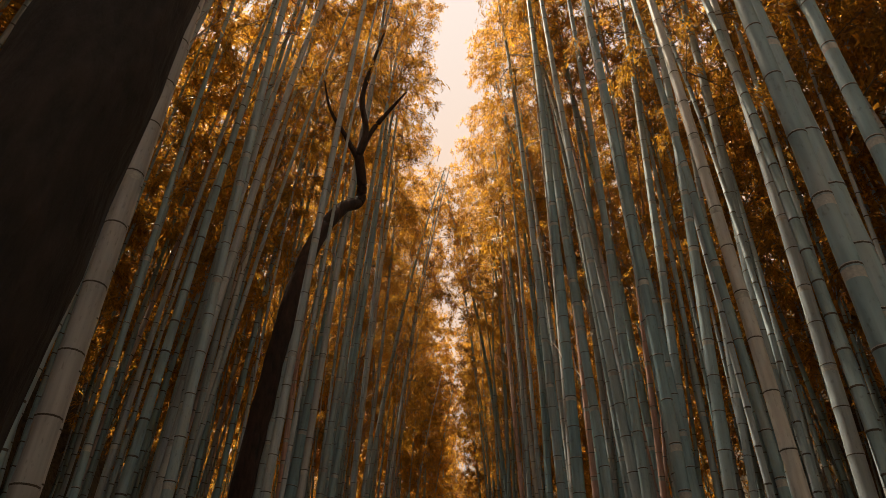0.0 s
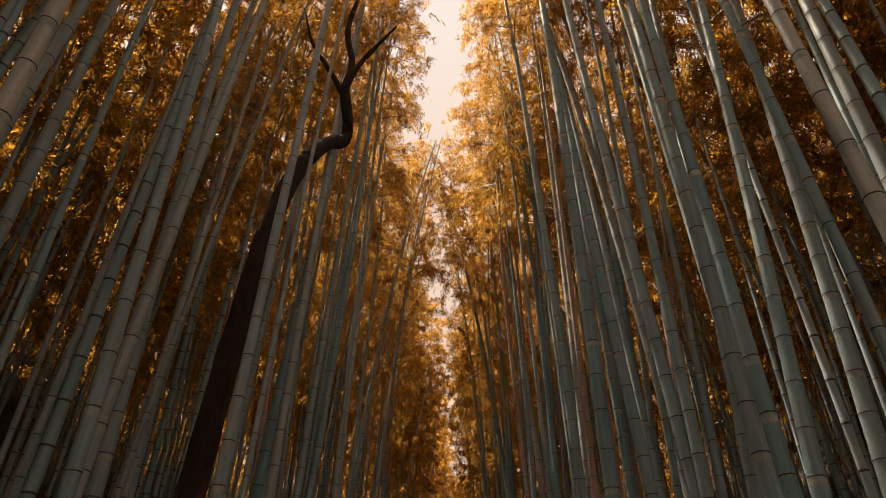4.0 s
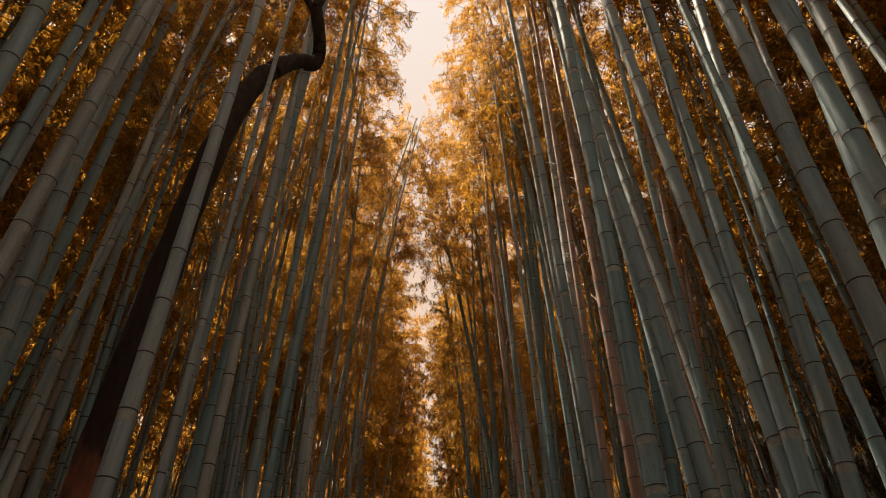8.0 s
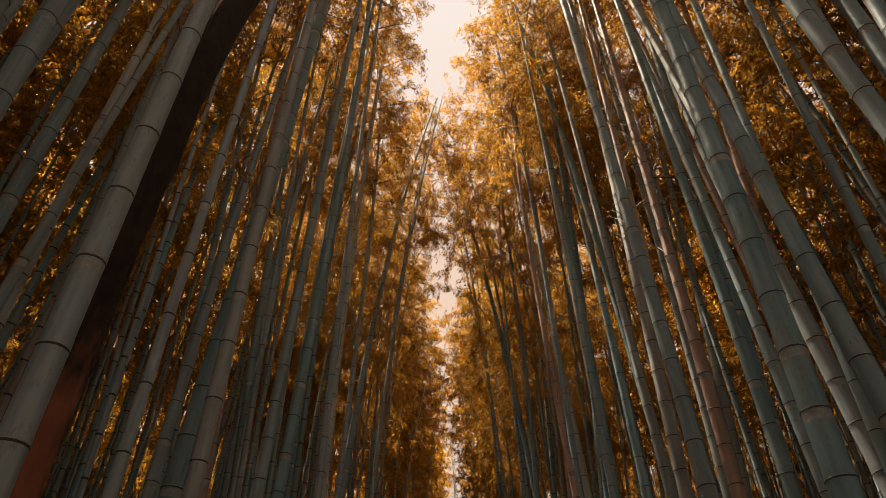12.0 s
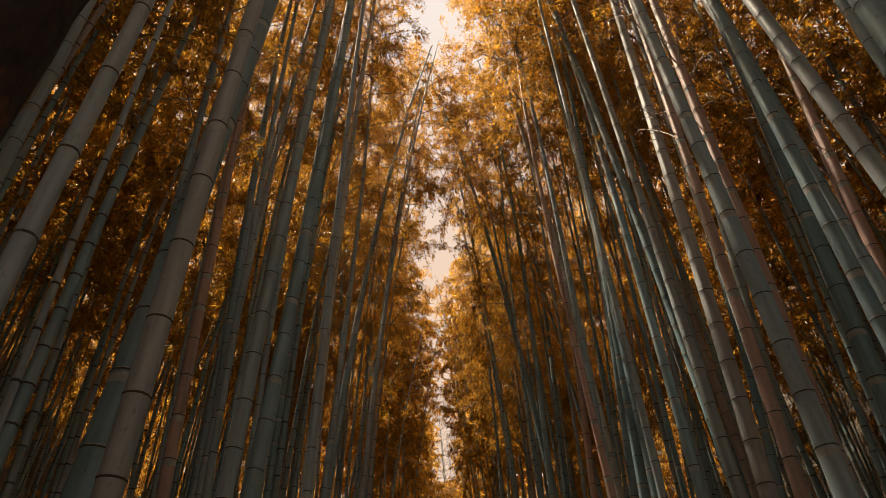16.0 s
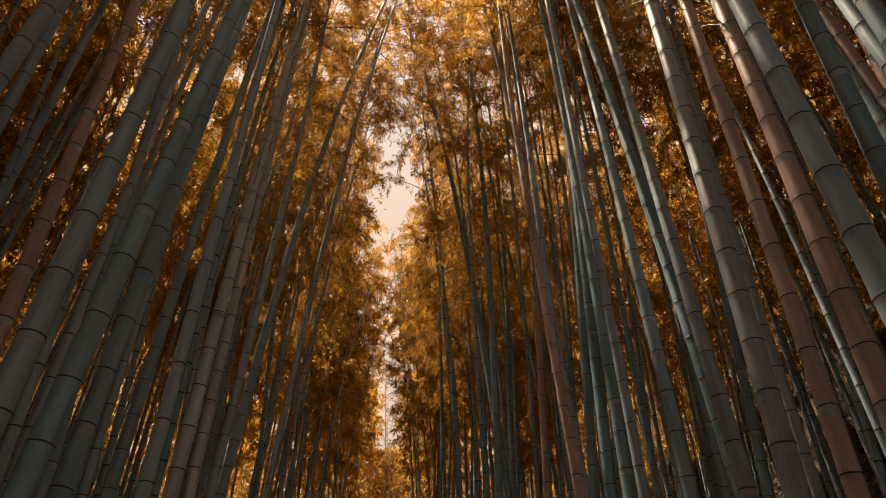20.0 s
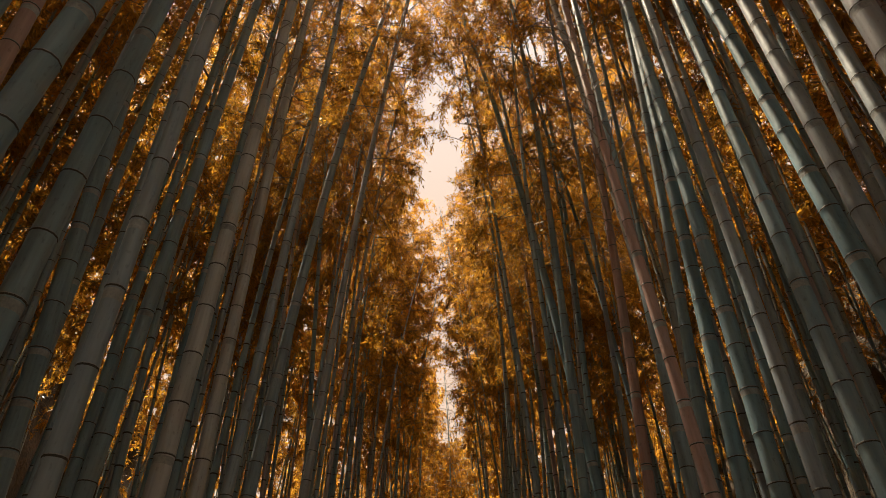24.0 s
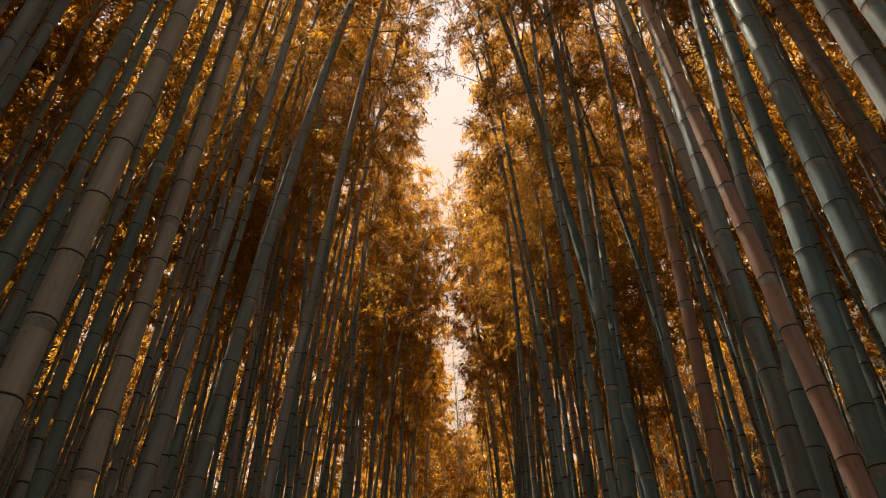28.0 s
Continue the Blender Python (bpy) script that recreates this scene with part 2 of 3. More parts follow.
def spray(rng, root, out, length, leaves, size):
    """A drooping twig with a tuft of narrow leaves: a line and leaf blades."""
    out = out / (np.linalg.norm(out) + 1e-9)
    t = np.linspace(0, 1, 3)[:, None]
    droop = np.array([0, 0, -1.0])
    line = root + out * length * t + droop * length * 0.6 * t ** 2
    k = rng.uniform(0.1, 1.0, leaves)
    base = root + out * length * k[:, None] + droop * length * 0.6 * (k ** 2)[:, None]
    base = base + rng.normal(0, 0.035, (leaves, 3))
    way = out * 0.6 + droop * rng.uniform(0.2, 1.2, (leaves, 1)) + rng.normal(0, 0.5, (leaves, 3))
    way /= np.linalg.norm(way, axis=1)[:, None]
    flat = np.cross(way, rng.normal(0, 1, (leaves, 3)))
    flat /= np.linalg.norm(flat, axis=1)[:, None] + 1e-9
    ln = rng.uniform(0.7, 1.3, (leaves, 1)) * size
    w = ln * 0.15
    tip = base + way * ln + droop * ln * 0.15
    heel = base + way * ln * 0.12
    return line, np.stack([heel + flat * w, tip, heel - flat * w], 1)


def crown_parts(rng, at, lo, boughs, leaves, size, reach, twigs=True, sprays=4):
    """Branches and leaves of one crown along the upper culm: boughs end in dense, drooping clumps with gaps between."""
    tv, tf, lv, off = [], [], [], 0
    golden = rng.uniform(0, 6.3)
    for j in range(boughs):
        u = (j + rng.random()) / boughs
        z = lo + (TALL + 0.3 - lo) * u ** 0.92
        golden += 2.4 + rng.normal(0, 0.4)
        c = at(np.array([z]))[0]
        wide = reach * (0.45 + 0.72 * math.sin(math.pi * min(1, 0.16 + 0.80 * u))) * rng.uniform(0.78, 1.0)
        out = np.array([math.cos(golden), math.sin(golden), rng.uniform(0.1, 0.7)])
        t = np.linspace(0, 1, 4)[:, None]
        main = c + out * wide * t + np.array([0, 0, -0.35]) * wide * t ** 2
        v, f = tube(main, np.linspace(0.011, 0.004, 4), 3)
        tv.append(v), tf.append(f + off)
        off += len(v)
        for q in range(sprays):
            s = rng.uniform(0.30, 1.0) ** 0.7
            root = c + out * wide * s + np.array([0, 0, -0.35]) * wide * s * s
            ow = out * 0.5 + rng.normal(0, 0.55, 3)
            line, blades = spray(rng, root, ow, rng.uniform(0.22, 0.48), leaves, size)
            if twigs and q < 2:
                v, f = tube(line, np.linspace(0.004, 0.002, 3), 3)
                tv.append(v), tf.append(f + off)
                off += len(v)
            lv.append(blades)
    return np.concatenate(tv), np.concatenate(tf), np.concatenate(lv)


def leaf_mesh(blades):
    return raw_mesh("foliage", blades.reshape(-1, 3), np.arange(3 * len(blades)).reshape(-1, 3), [LEAF])


def part(name, me, parent, label=""):
    ob = new(name, me)
    ob.parent = parent
    if label:
        ob["label"] = label
    return ob


def ring_mesh():
    """The raised ring of a node: a dark sheath scar over a pale waxy lip."""
    z = np.array([-0.014, -0.006, -0.004, 0.002, 0.006, 0.012])
    r = np.array([1.0, 1.03, 1.065, 1.065, 1.03, 1.0])
    a = np.linspace(0, 2 * math.pi, 12, endpoint=False)
    v = np.stack([r[:, None] * np.cos(a), r[:, None] * np.sin(a), np.repeat(z[:, None], 12, 1)], -1).reshape(-1, 3)
    k, s = np.arange(5)[:, None] * 12, np.arange(12)[None]
    t = (s + 1) % 12
    f = np.stack([k + s, k + t, k + 12 + t, k + 12 + s], -1).reshape(-1, 4)
    return raw_mesh("node_ring", v, f, [BLOOM, SCAR, CULM], np.repeat([0, 1, 1, 0, 2], 12), True)


RING = ring_mesh()


def bare_branch(seed):
    """A bare forked side branch, rising along x, with two short twigs."""
    r = np.random.default_rng(seed)
    ln = r.uniform(0.55, 0.95)
    t = np.linspace(0, 1, 5)[:, None]
    main = np.array([ln * 0.55, 0, ln]) * t + np.array([0.10, r.uniform(-0.06, 0.06), -0.16]) * t ** 2
    v, f = tube(main, np.linspace(0.0085, 0.003, 5), 5)
    vs, fs, off = [v], [f], len(v)
    for k, s in ((1, 1), (2, -1), (3, 1)):
        tip = main[k] + np.array([0.16, s * r.uniform(0.10, 0.22), r.uniform(0.08, 0.24)])
        v, f = tube(np.stack([main[k], (main[k] + tip) / 2 + (0, 0, 0.02), tip]), [0.005, 0.004, 0.002], 4)
        vs.append(v), fs.append(f + off)
        off += len(v)
    return raw_mesh("side_branch", np.concatenate(vs), np.concatenate(fs), [STICK], None, True)


STICK = plain_noise("bare_stick", (0.22, 0.17, 0.12), (0.42, 0.34, 0.26), (30, 30, 8), 0.65)
BARE = [bare_branch(s) for s in range(5)]

# ---- bamboo kinds ----
KINDS = []
ARCHES = (0.08, 0.16, 0.28, 0.5, 0.75, 0.95)
for kind in range(6):
    rng = np.random.default_rng(40 + kind)
    arch = ARCHES[kind]
    at = culm_line(rng, arch)
    zs, line, rv, idx, nodes = culm_mesh("culm", rng, at)
    zs2, line2, rv2, idx2, _ = culm_mesh("culm", rng, at, 8, True)
    sizes = {}
    for d in (0.075, 0.10, 0.125, 0.15, 0.175):
        v, f, ix = finish_culm("culm", zs, line, rv, idx, d, 12, None)
        w, g, jx = finish_culm("culm", zs2, line2, rv2, idx2, d, 8, None)
        sizes[d] = (raw_mesh("culm", v, f, [CULM, SCAR, BLOOM], ix, True), raw_mesh("culm", w, g, [CULM, SCAR], jx, True))
    crowns = []
    for boughs, leaves, size in ((25, 46, 0.072), (29, 40, 0.082)):
        tv, tf, lv = crown_parts(rng, at, (9.3, 8.8, 9.7, 9.1, 9.5, 8.4)[kind], boughs, leaves, size, 1.05, True, 6)
        crowns.append((raw_mesh("crown_frame", tv, tf, [TWIG]), leaf_mesh(lv), lv, tv, tf))
    KINDS.append((sizes, crowns, [(tuple(at(np.array([z]))[0]), r) for z, r in nodes]))

SKINS = {}



def skinned(me, skin):
    """The same culm mesh with a dry, sun-toned tan skin or a paler grey one."""
    if (me.name, skin) not in SKINS:
        other = me.copy()
        other.materials[0] = CULM_TAN if skin == "tan" else CULM_PALE
        SKINS[me.name, skin] = other
    return SKINS[me.name, skin]


# the open strip above the path: how far along, where its middle lies, half its width (0: the crowns meet)
STRIP = np.array([(0, 0.45, 0.64), (10, 0.46, 0.58), (12, 0.58, 0.42), (14, 0.38, 0.42), (15.2, 0.40, 0.32), (16.2, 0.50, 0), (18.2, 0.70, 0),
                  (19.2, 0.78, 0.44), (21, 0.66, 0.56), (24.3, 1.00, 0.52), (25.6, 1.15, 0), (28.8, 1.62, 0), (29.8, 1.78, 0.52), (34, 2.30, 0.52), (35, 2.40, 0), (50, 3.7, 0)]).T


def strip_middle(y):
    """Where the open strip above the path lies: it swings slowly aside further on."""
    return float(np.interp(y, STRIP[0], STRIP[1]))


def strip_half(y):
    return np.interp(y, STRIP[0], STRIP[2])


def in_strip(p):
    """Which blades would hang in the open strip: there the crowns are kept apart, with a ragged edge."""
    x, y, z = p.T
    mid = np.interp(y, STRIP[0], STRIP[1])
    side = np.where(x > mid, 1.0, 4.0)
    rag = 0.34 * np.sin(y * 1.9 + side + np.sin(z * 1.7) * 1.4) + 0.24 * np.sin(y * 5.1 + z * 3.3 + side) + 0.16 * np.sin(y * 9.7 - z * 8.1)
    half = strip_half(y)
    half = np.where((z < 11.2) & (half < 0.3) & (y < 29), 0.42, half)
    over = (y > 34.5) & (z > 12.2 + (y - 35) * 0.33)     # lower crowns at the far end
    half = np.where(over, 0.62, half)
    return np.abs(x - mid) < half * (1.0 + rag)


SHADE_WORDS = ("grey-green", "teal-green", "dusty green", "weathered grey")
made = 0


def bamboo(x, y, d=0.125, lean_x=0.0, lean_y=0.0, turn=None, tall=1.0, kind=None, skin="", dense=None, near_by=True, group="bamboos along the path", label=""):
    """One standing bamboo: culm, branches and leaves. lean: metres sideways for each metre of height."""
    global made
    r = random.Random(int(x * 1000) * 7919 + int(y * 1000))
    away = abs(x - strip_middle(y))     # from the middle of the open strip above the path
    meets = 14.8 < y < 18.8 or 25 < y < 29     # here the crowns meet over the path
    lot = (4, 5) if meets else (2, 3) if away < 1.7 else (3, 4) if away < 2.3 else (4, 5) if away < 2.9 else (2, 3, 4, 5)
    kind = r.choice(lot) if kind is None else kind
    # crowns bow towards the open path
    turn = (0 if x < 0 else 180) + r.uniform(-40, 40) if turn is None else turn
    sizes, crowns, nodes = KINDS[kind]
    arch = ARCHES[kind]
    tip_x, tip_y = x + lean_x * TALL + arch * math.cos(radians(turn)), y + lean_y * TALL + arch * math.sin(radians(turn))
    if strip_half(tip_y) > 0.2 and abs(tip_x - strip_middle(tip_y)) < strip_half(tip_y) + 0.2:
        turn += 180
    branches, leaves, blades, tv, tf = crowns[int(y > 20 or away > 3.0 if dense is None else dense)]
    near = min(sizes, key=lambda s: abs(s - d))
    ob = new("bamboo")
    base = Matrix.Translation((x, y, 0))
    tip = Vector((lean_x, lean_y, 1)).normalized()
    q = Vector((0, 0, 1)).rotation_difference(tip).to_matrix().to_4x4()
    if near_by and y < 13:
        tall = 1.12
    ob.matrix_world = base @ q @ pose(0, 0, 0, 0, 0, turn) @ Matrix.Diagonal((1, 1, tall, 1))
    culm = part("culm", skinned(sizes[near][0], skin) if skin else sizes[near][0 if near_by else 1], ob)
    culm.scale = (d / near, d / near, 1)
    for at, r2 in nodes if near_by else ():
        ring = part("node_ring", RING, culm)
        ring.location, ring.scale = at, (r2 * near, r2 * near, 1)
    for at, r2 in [q for q in nodes if 5.6 < q[0][2]][:14] if skin else ():
        for side in (0, 1) if r.random() < 0.75 else ():
            stick = part("side_branch", r.choice(BARE), culm)
            stick.matrix_local = pose(*at, 0, 0, 137 * len(culm.children) + 160 * side) @ Matrix.Diagonal((r.uniform(0.6, 1.0) * near / d, near / d, r.uniform(0.6, 1.0), 1))
    if away < 2.9 or near_by:
        # no boughs in the open strip, nor low on the old culms beside the path
        m = np.array(ob.matrix_world)
        bare = float(np.interp(y, (0, 9, 12, 14.5), (13.4, 12.8, 11.6, 10.8))) if near_by else 0.0

        def kept(p):
            p = p @ m[:3, :3].T + m[:3, 3]
            return ~in_strip(p) & (p[:, 2] > bare + 0.5 * np.sin(p[:, 0] * 5 + p[:, 1] * 3))
        leaves = leaf_mesh(blades[kept(blades.mean(1))])
        branches = raw_mesh("crown_frame", tv, tf[kept(tv[tf].mean(1))], [TWIG])
    tagged(part("crown_frame", branches, ob, "thin bare brown side branches"), kind="stuff")
    tagged(part("foliage", leaves, ob, "dense golden-orange narrow leaves"), kind="stuff")
    word = {"tan": "dry, sun-toned reddish-tan", "pale": "pale grey"}.get(skin) or SHADE_WORDS[r.randrange(4)]
    text = label or ("%s bamboo with ringed culm and golden-orange crown" % word)
    tagged(ob, ("thick " if d > 0.14 else "slender " if d < 0.095 else "") + text, "bamboo", group)
    made += 1
    return ob


# ---- ground ----
def sheet(name, x0, x1, y0, y1, nx, ny, mat, bumpy, z=0.0):
    gx, gy = np.meshgrid(np.linspace(x0, x1, nx), np.linspace(y0, y1, ny))
    gz = np.array([noise.noise(Vector((a * 0.6, b * 0.6, 3.1))) * bumpy for a, b in zip(gx.ravel(), gy.ravel())]) + z
    v = np.stack([gx.ravel(), gy.ravel(), gz], 1)
    i = (np.arange(ny - 1)[:, None] * nx + np.arange(nx - 1)[None]).ravel()
    return new(name, raw_mesh(name, v, np.stack([i, i + 1, i + nx + 1, i + nx], 1), [mat], None, True))


tagged(sheet("ground", -400, 400, -400, 400, 60, 60, SOIL, 0.0, -0.06), "brown forest floor of fallen bamboo leaves", "ground", kind="structure")
tagged(sheet("pavement", -1.1, 2.0, -12, 60, 8, 120, PATHM, 0.01, 0.0), "pale trodden earth path between the bamboos", "path", kind="structure")


def woods_screen():
    """Added stand-in for the woods all round, behind the stems: a closed, bulging wall with a ragged top that blocks
    the low sky.
    """
    n, m = 260, 26
    ring = []
    for k in range(n):
        a = 2 * math.pi * k / n
        c, s = math.cos(a), math.sin(a)
        p = 1 / (abs(c / 12.0) ** 4 + abs(s / 36.0) ** 4) ** 0.25
        ring.append((0.5 + p * c, 20 + p * s))
    v = []
    for j in range(m):
        for k, (x, y) in enumerate(ring):
            top = 13.4 + 2.0 * min(1.0, max(0.0, (y - 8) / 8)) + 2.6 * noise.noise(Vector((x * 0.35, y * 0.35, 1.0))) + 1.8 * noise.noise(Vector((x * 1.3, y * 1.3, 5.0)))
            z = top * j / (m - 1) - 0.1
            q = Vector((x, y, z))
            w = 1 + 0.055 * noise.noise(q * 0.45) + 0.035 * noise.noise(q * 1.5)
            v.append((0.5 + (x - 0.5) * w, 20 + (y - 20) * w, z))
    i = np.arange(m - 1)[:, None] * n + np.arange(n)[None]
    i2 = np.arange(m - 1)[:, None] * n + (np.arange(n)[None] + 1) % n
    f = np.stack([i, i2, i2 + n, i + n], -1).reshape(-1, 4)
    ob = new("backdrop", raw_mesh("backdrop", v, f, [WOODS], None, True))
    tagged(ob, "added dark wall standing in for woodland foliage, blocking low sky", "woodland", kind="structure")


# dark tones put the gloom between the stems into the wall's colour
WOODS = plain_noise("dark_woods_screen", (0.022, 0.020, 0.014), (0.085, 0.062, 0.028), (2.2, 2.2, 2.2), 0.9, 1.0, 0.15)
woods_screen()

# ---- the grove: bamboos beside the path ----
bamboo(1.80, 2.07, 0.086, -0.015, 0.002)
bamboo(2.08, 2.34, 0.148, -0.012, 0.011)
bamboo(2.40, 2.41, 0.092, -0.001, 0.000)
bamboo(-1.41, 2.93, 0.120, -0.026, -0.004)
bamboo(2.35, 3.83, 0.101, -0.013, 0.014, skin="pale")
bamboo(-1.95, 3.98, 0.113, -0.023, -0.015, skin="pale")
bamboo(2.66, 4.50, 0.077, -0.037, 0.001)
bamboo(-2.95, 4.83, 0.108, 0.041, -0.005)
bamboo(2.10, 4.94, 0.096, -0.018, 0.002)
bamboo(3.33, 4.99, 0.131, 0.020, -0.014)
bamboo(-1.60, 5.07, 0.092, -0.021, -0.008)
bamboo(3.56, 5.34, 0.073, 0.026, -0.003)
bamboo(-2.44, 5.47, 0.066, -0.026, -0.002)
bamboo(2.28, 5.51, 0.121, -0.011, -0.000)
bamboo(-3.08, 5.71, 0.127, -0.007, -0.003)
bamboo(4.05, 5.82, 0.079, 0.025, -0.003)
bamboo(2.62, 6.03, 0.126, 0.057, -0.040)
bamboo(-2.30, 6.21, 0.120, 0.030, 0.032)
bamboo(-1.34, 6.42, 0.102, 0.018, -0.000)
bamboo(2.83, 6.45, 0.092, -0.029, 0.002)
bamboo(2.26, 6.48, 0.106, 0.001, -0.002)
bamboo(2.42, 6.48, 0.118, -0.065, 0.024)
bamboo(3.56, 6.60, 0.157, 0.043, -0.036)
bamboo(3.95, 6.72, 0.066, 0.028, -0.005)
bamboo(-4.03, 6.96, 0.060, -0.035, -0.004)
bamboo(-2.30, 7.01, 0.138, -0.023, -0.013)
bamboo(-2.68, 7.03, 0.105, 0.024, 0.019)
bamboo(2.72, 7.04, 0.123, 0.044, -0.032)
bamboo(3.38, 7.13, 0.096, 0.066, 0.017)
bamboo(-1.35, 7.17, 0.060, 0.013, 0.023)
bamboo(2.37, 7.33, 0.127, -0.053, 0.045)
bamboo(-3.29, 7.41, 0.079, 0.015, 0.002)
bamboo(1.85, 7.50, 0.150, 0.000, 0.000)
bamboo(-2.78, 7.75, 0.071, 0.064, 0.031)
bamboo(3.45, 7.81, 0.079, 0.013, -0.002)
bamboo(-2.60, 7.89, 0.084, 0.012, 0.021, skin="pale")
bamboo(-3.06, 8.08, 0.130, 0.020, 0.008)
bamboo(3.01, 8.09, 0.092, 0.030, -0.003)
bamboo(-1.31, 8.11, 0.102, 0.012, 0.002)
bamboo(-3.90, 8.17, 0.073, -0.004, -0.000)
bamboo(2.72, 8.37, 0.092, 0.018, -0.003)
bamboo(-1.71, 8.52, 0.156, 0.061, 0.035)
bamboo(3.40, 8.87, 0.160, -0.058, 0.038)
bamboo(2.58, 9.07, 0.113, -0.010, 0.005)
bamboo(2.14, 9.31, 0.136, -0.024, 0.007)
bamboo(3.12, 9.33, 0.122, -0.033, 0.024)
bamboo(-3.02, 9.38, 0.116, -0.014, -0.003)
bamboo(3.75, 9.81, 0.103, -0.051, 0.035, skin="tan")
bamboo(2.92, 9.95, 0.145, 0.024, -0.018)
bamboo(3.75, 10.16, 0.160, -0.016, 0.010)
bamboo(2.72, 10.23, 0.142, 0.002, 0.000, skin="tan")
bamboo(3.53, 10.26, 0.115, 0.034, -0.033, skin="tan")
bamboo(-1.50, 10.27, 0.122, 0.031, -0.006)
bamboo(2.42, 10.34, 0.107, 0.009, -0.006, skin="tan")
bamboo(-2.46, 10.48, 0.130, 0.027, 0.011)
bamboo(-1.49, 10.51, 0.126, 0.060, 0.029)
bamboo(3.42, 10.51, 0.066, 0.095, -0.014, skin="tan")
bamboo(2.49, 10.87, 0.153, 0.009, -0.008)
bamboo(-2.40, 11.05, 0.092, -0.026, -0.003)
bamboo(-1.00, 11.17, 0.082, 0.005, 0.003)
bamboo(-1.51, 11.23, 0.119, 0.032, 0.005)
bamboo(-1.70, 11.26, 0.073, -0.020, -0.001)
bamboo(-2.03, 11.53, 0.119, -0.036, -0.011, skin="tan")
bamboo(2.81, 11.56, 0.125, -0.028, 0.016)
bamboo(-2.74, 11.84, 0.092, -0.006, -0.001)
bamboo(3.46, 11.93, 0.139, 0.000, -0.005)
bamboo(3.17, 11.97, 0.144, -0.061, 0.019)
bamboo(2.34, 12.21, 0.092, -0.023, -0.003)
bamboo(-2.12, 12.24, 0.086, 0.008, 0.001)
bamboo(2.79, 12.31, 0.126, -0.017, 0.013)
bamboo(-1.71, 12.56, 0.073, -0.009, -0.000)
bamboo(4.05, 12.79, 0.079, 0.009, -0.001)
bamboo(-1.28, 12.89, 0.129, 0.017, 0.002, skin="pale")
bamboo(-1.95, 13.01, 0.139, -0.058, -0.030)
bamboo(2.54, 13.01, 0.138, 0.004, 0.008)
bamboo(2.40, 13.14, 0.105, -0.073, 0.028, skin="tan")
bamboo(-1.84, 13.25, 0.126, 0.016, 0.013)
bamboo(4.15, 13.37, 0.160, 0.044, -0.036)
bamboo(3.74, 13.43, 0.092, -0.011, 0.001)
bamboo(2.43, 13.48, 0.132, 0.027, -0.021)
bamboo(-2.46, 13.59, 0.106, -0.013, -0.004)
bamboo(4.01, 13.65, 0.120, 0.050, -0.043)
bamboo(2.29, 13.68, 0.114, -0.004, 0.003)
bamboo(-1.28, 13.83, 0.121, 0.007, -0.000, skin="pale")
bamboo(3.27, 13.93, 0.089, -0.003, 0.000)
bamboo(2.35, 14.03, 0.118, 0.060, -0.035)
bamboo(2.80, 14.16, 0.135, -0.047, 0.027, skin="pale")
bamboo(3.75, 14.27, 0.092, -0.007, 0.001)
bamboo(-3.00, 14.28, 0.079, -0.032, -0.003)
bamboo(4.62, 14.36, 0.160, -0.032, 0.022)
bamboo(-1.36, 14.42, 0.109, 0.052, 0.014)
bamboo(4.77, 14.51, 0.128, -0.024, 0.020)
bamboo(2.15, 14.56, 0.109, 0.036, -0.017, skin="tan")
bamboo(-4.27, 14.59, 0.079, 0.017, 0.002)
bamboo(-1.90, 14.62, 0.112, 0.003, 0.000)
bamboo(-2.55, 14.63, 0.112, 0.008, -0.002)
bamboo(2.64, 14.67, 0.066, 0.023, -0.002)
bamboo(-3.03, 14.90, 0.079, 0.015, 0.002)
bamboo(2.75, 14.91, 0.085, 0.067, 0.020, skin="pale")
bamboo(2.35, 15.16, 0.066, 0.008, -0.001)
bamboo(4.55, 15.20, 0.066, 0.014, -0.002)
bamboo(5.00, 15.34, 0.066, 0.023, -0.003)
bamboo(-1.50, 15.72, 0.152, 0.054, 0.012)
bamboo(2.04, 15.90, 0.121, 0.015, -0.007)
bamboo(2.72, 16.05, 0.132, -0.092, 0.032)
bamboo(-1.03, 16.10, 0.106, 0.057, 0.007)

# slender bamboos that bow together over the path
for x, y, lean in ((2.15, 15.9, -0.052), (-0.95, 16.5, 0.036), (2.10, 17.1, -0.055), (-0.90, 17.5, 0.040), (2.30, 18.2, -0.050),
                   (2.85, 26.0, -0.055), (-0.05, 26.7, 0.050), (2.95, 27.4, -0.055), (0.05, 28.2, 0.050)):
    bamboo(x, y, 0.07, lean, 0.0, kind=5, dense=True, near_by=False)

# ---- the dark trees ----
def limb(points, radii, sides=12, rough=0.06, seed=1):
    """A bent limb through a few points, smoothed, with an uneven skin."""
    pts = np.array(points, float)
    n = len(pts)
    t = np.linspace(0, n - 1, 10 * (n - 1) + 1)
    out = []
    for v in t:
        i = min(int(v), n - 2)
        u = v - i
        p0, p1, p2, p3 = pts[max(i - 1, 0)], pts[i], pts[i + 1], pts[min(i + 2, n - 1)]
        out.append(0.5 * (2 * p1 + (p2 - p0) * u + (2 * p0 - 5 * p1 + 4 * p2 - p3) * u * u + (3 * p1 - p0 - 3 * p2 + p3) * u ** 3))
    out = np.array(out)
    r = np.interp(t, np.arange(n), radii)
    v, f = tube(out, r, sides)
    c = np.repeat(out, sides, 0)
    k = np.array([1 + rough * noise.noise(Vector(p) * 4.0 + Vector((seed, 0, 0))) * 2 for p in v])
    return c + (v - c) * k[:, None], f


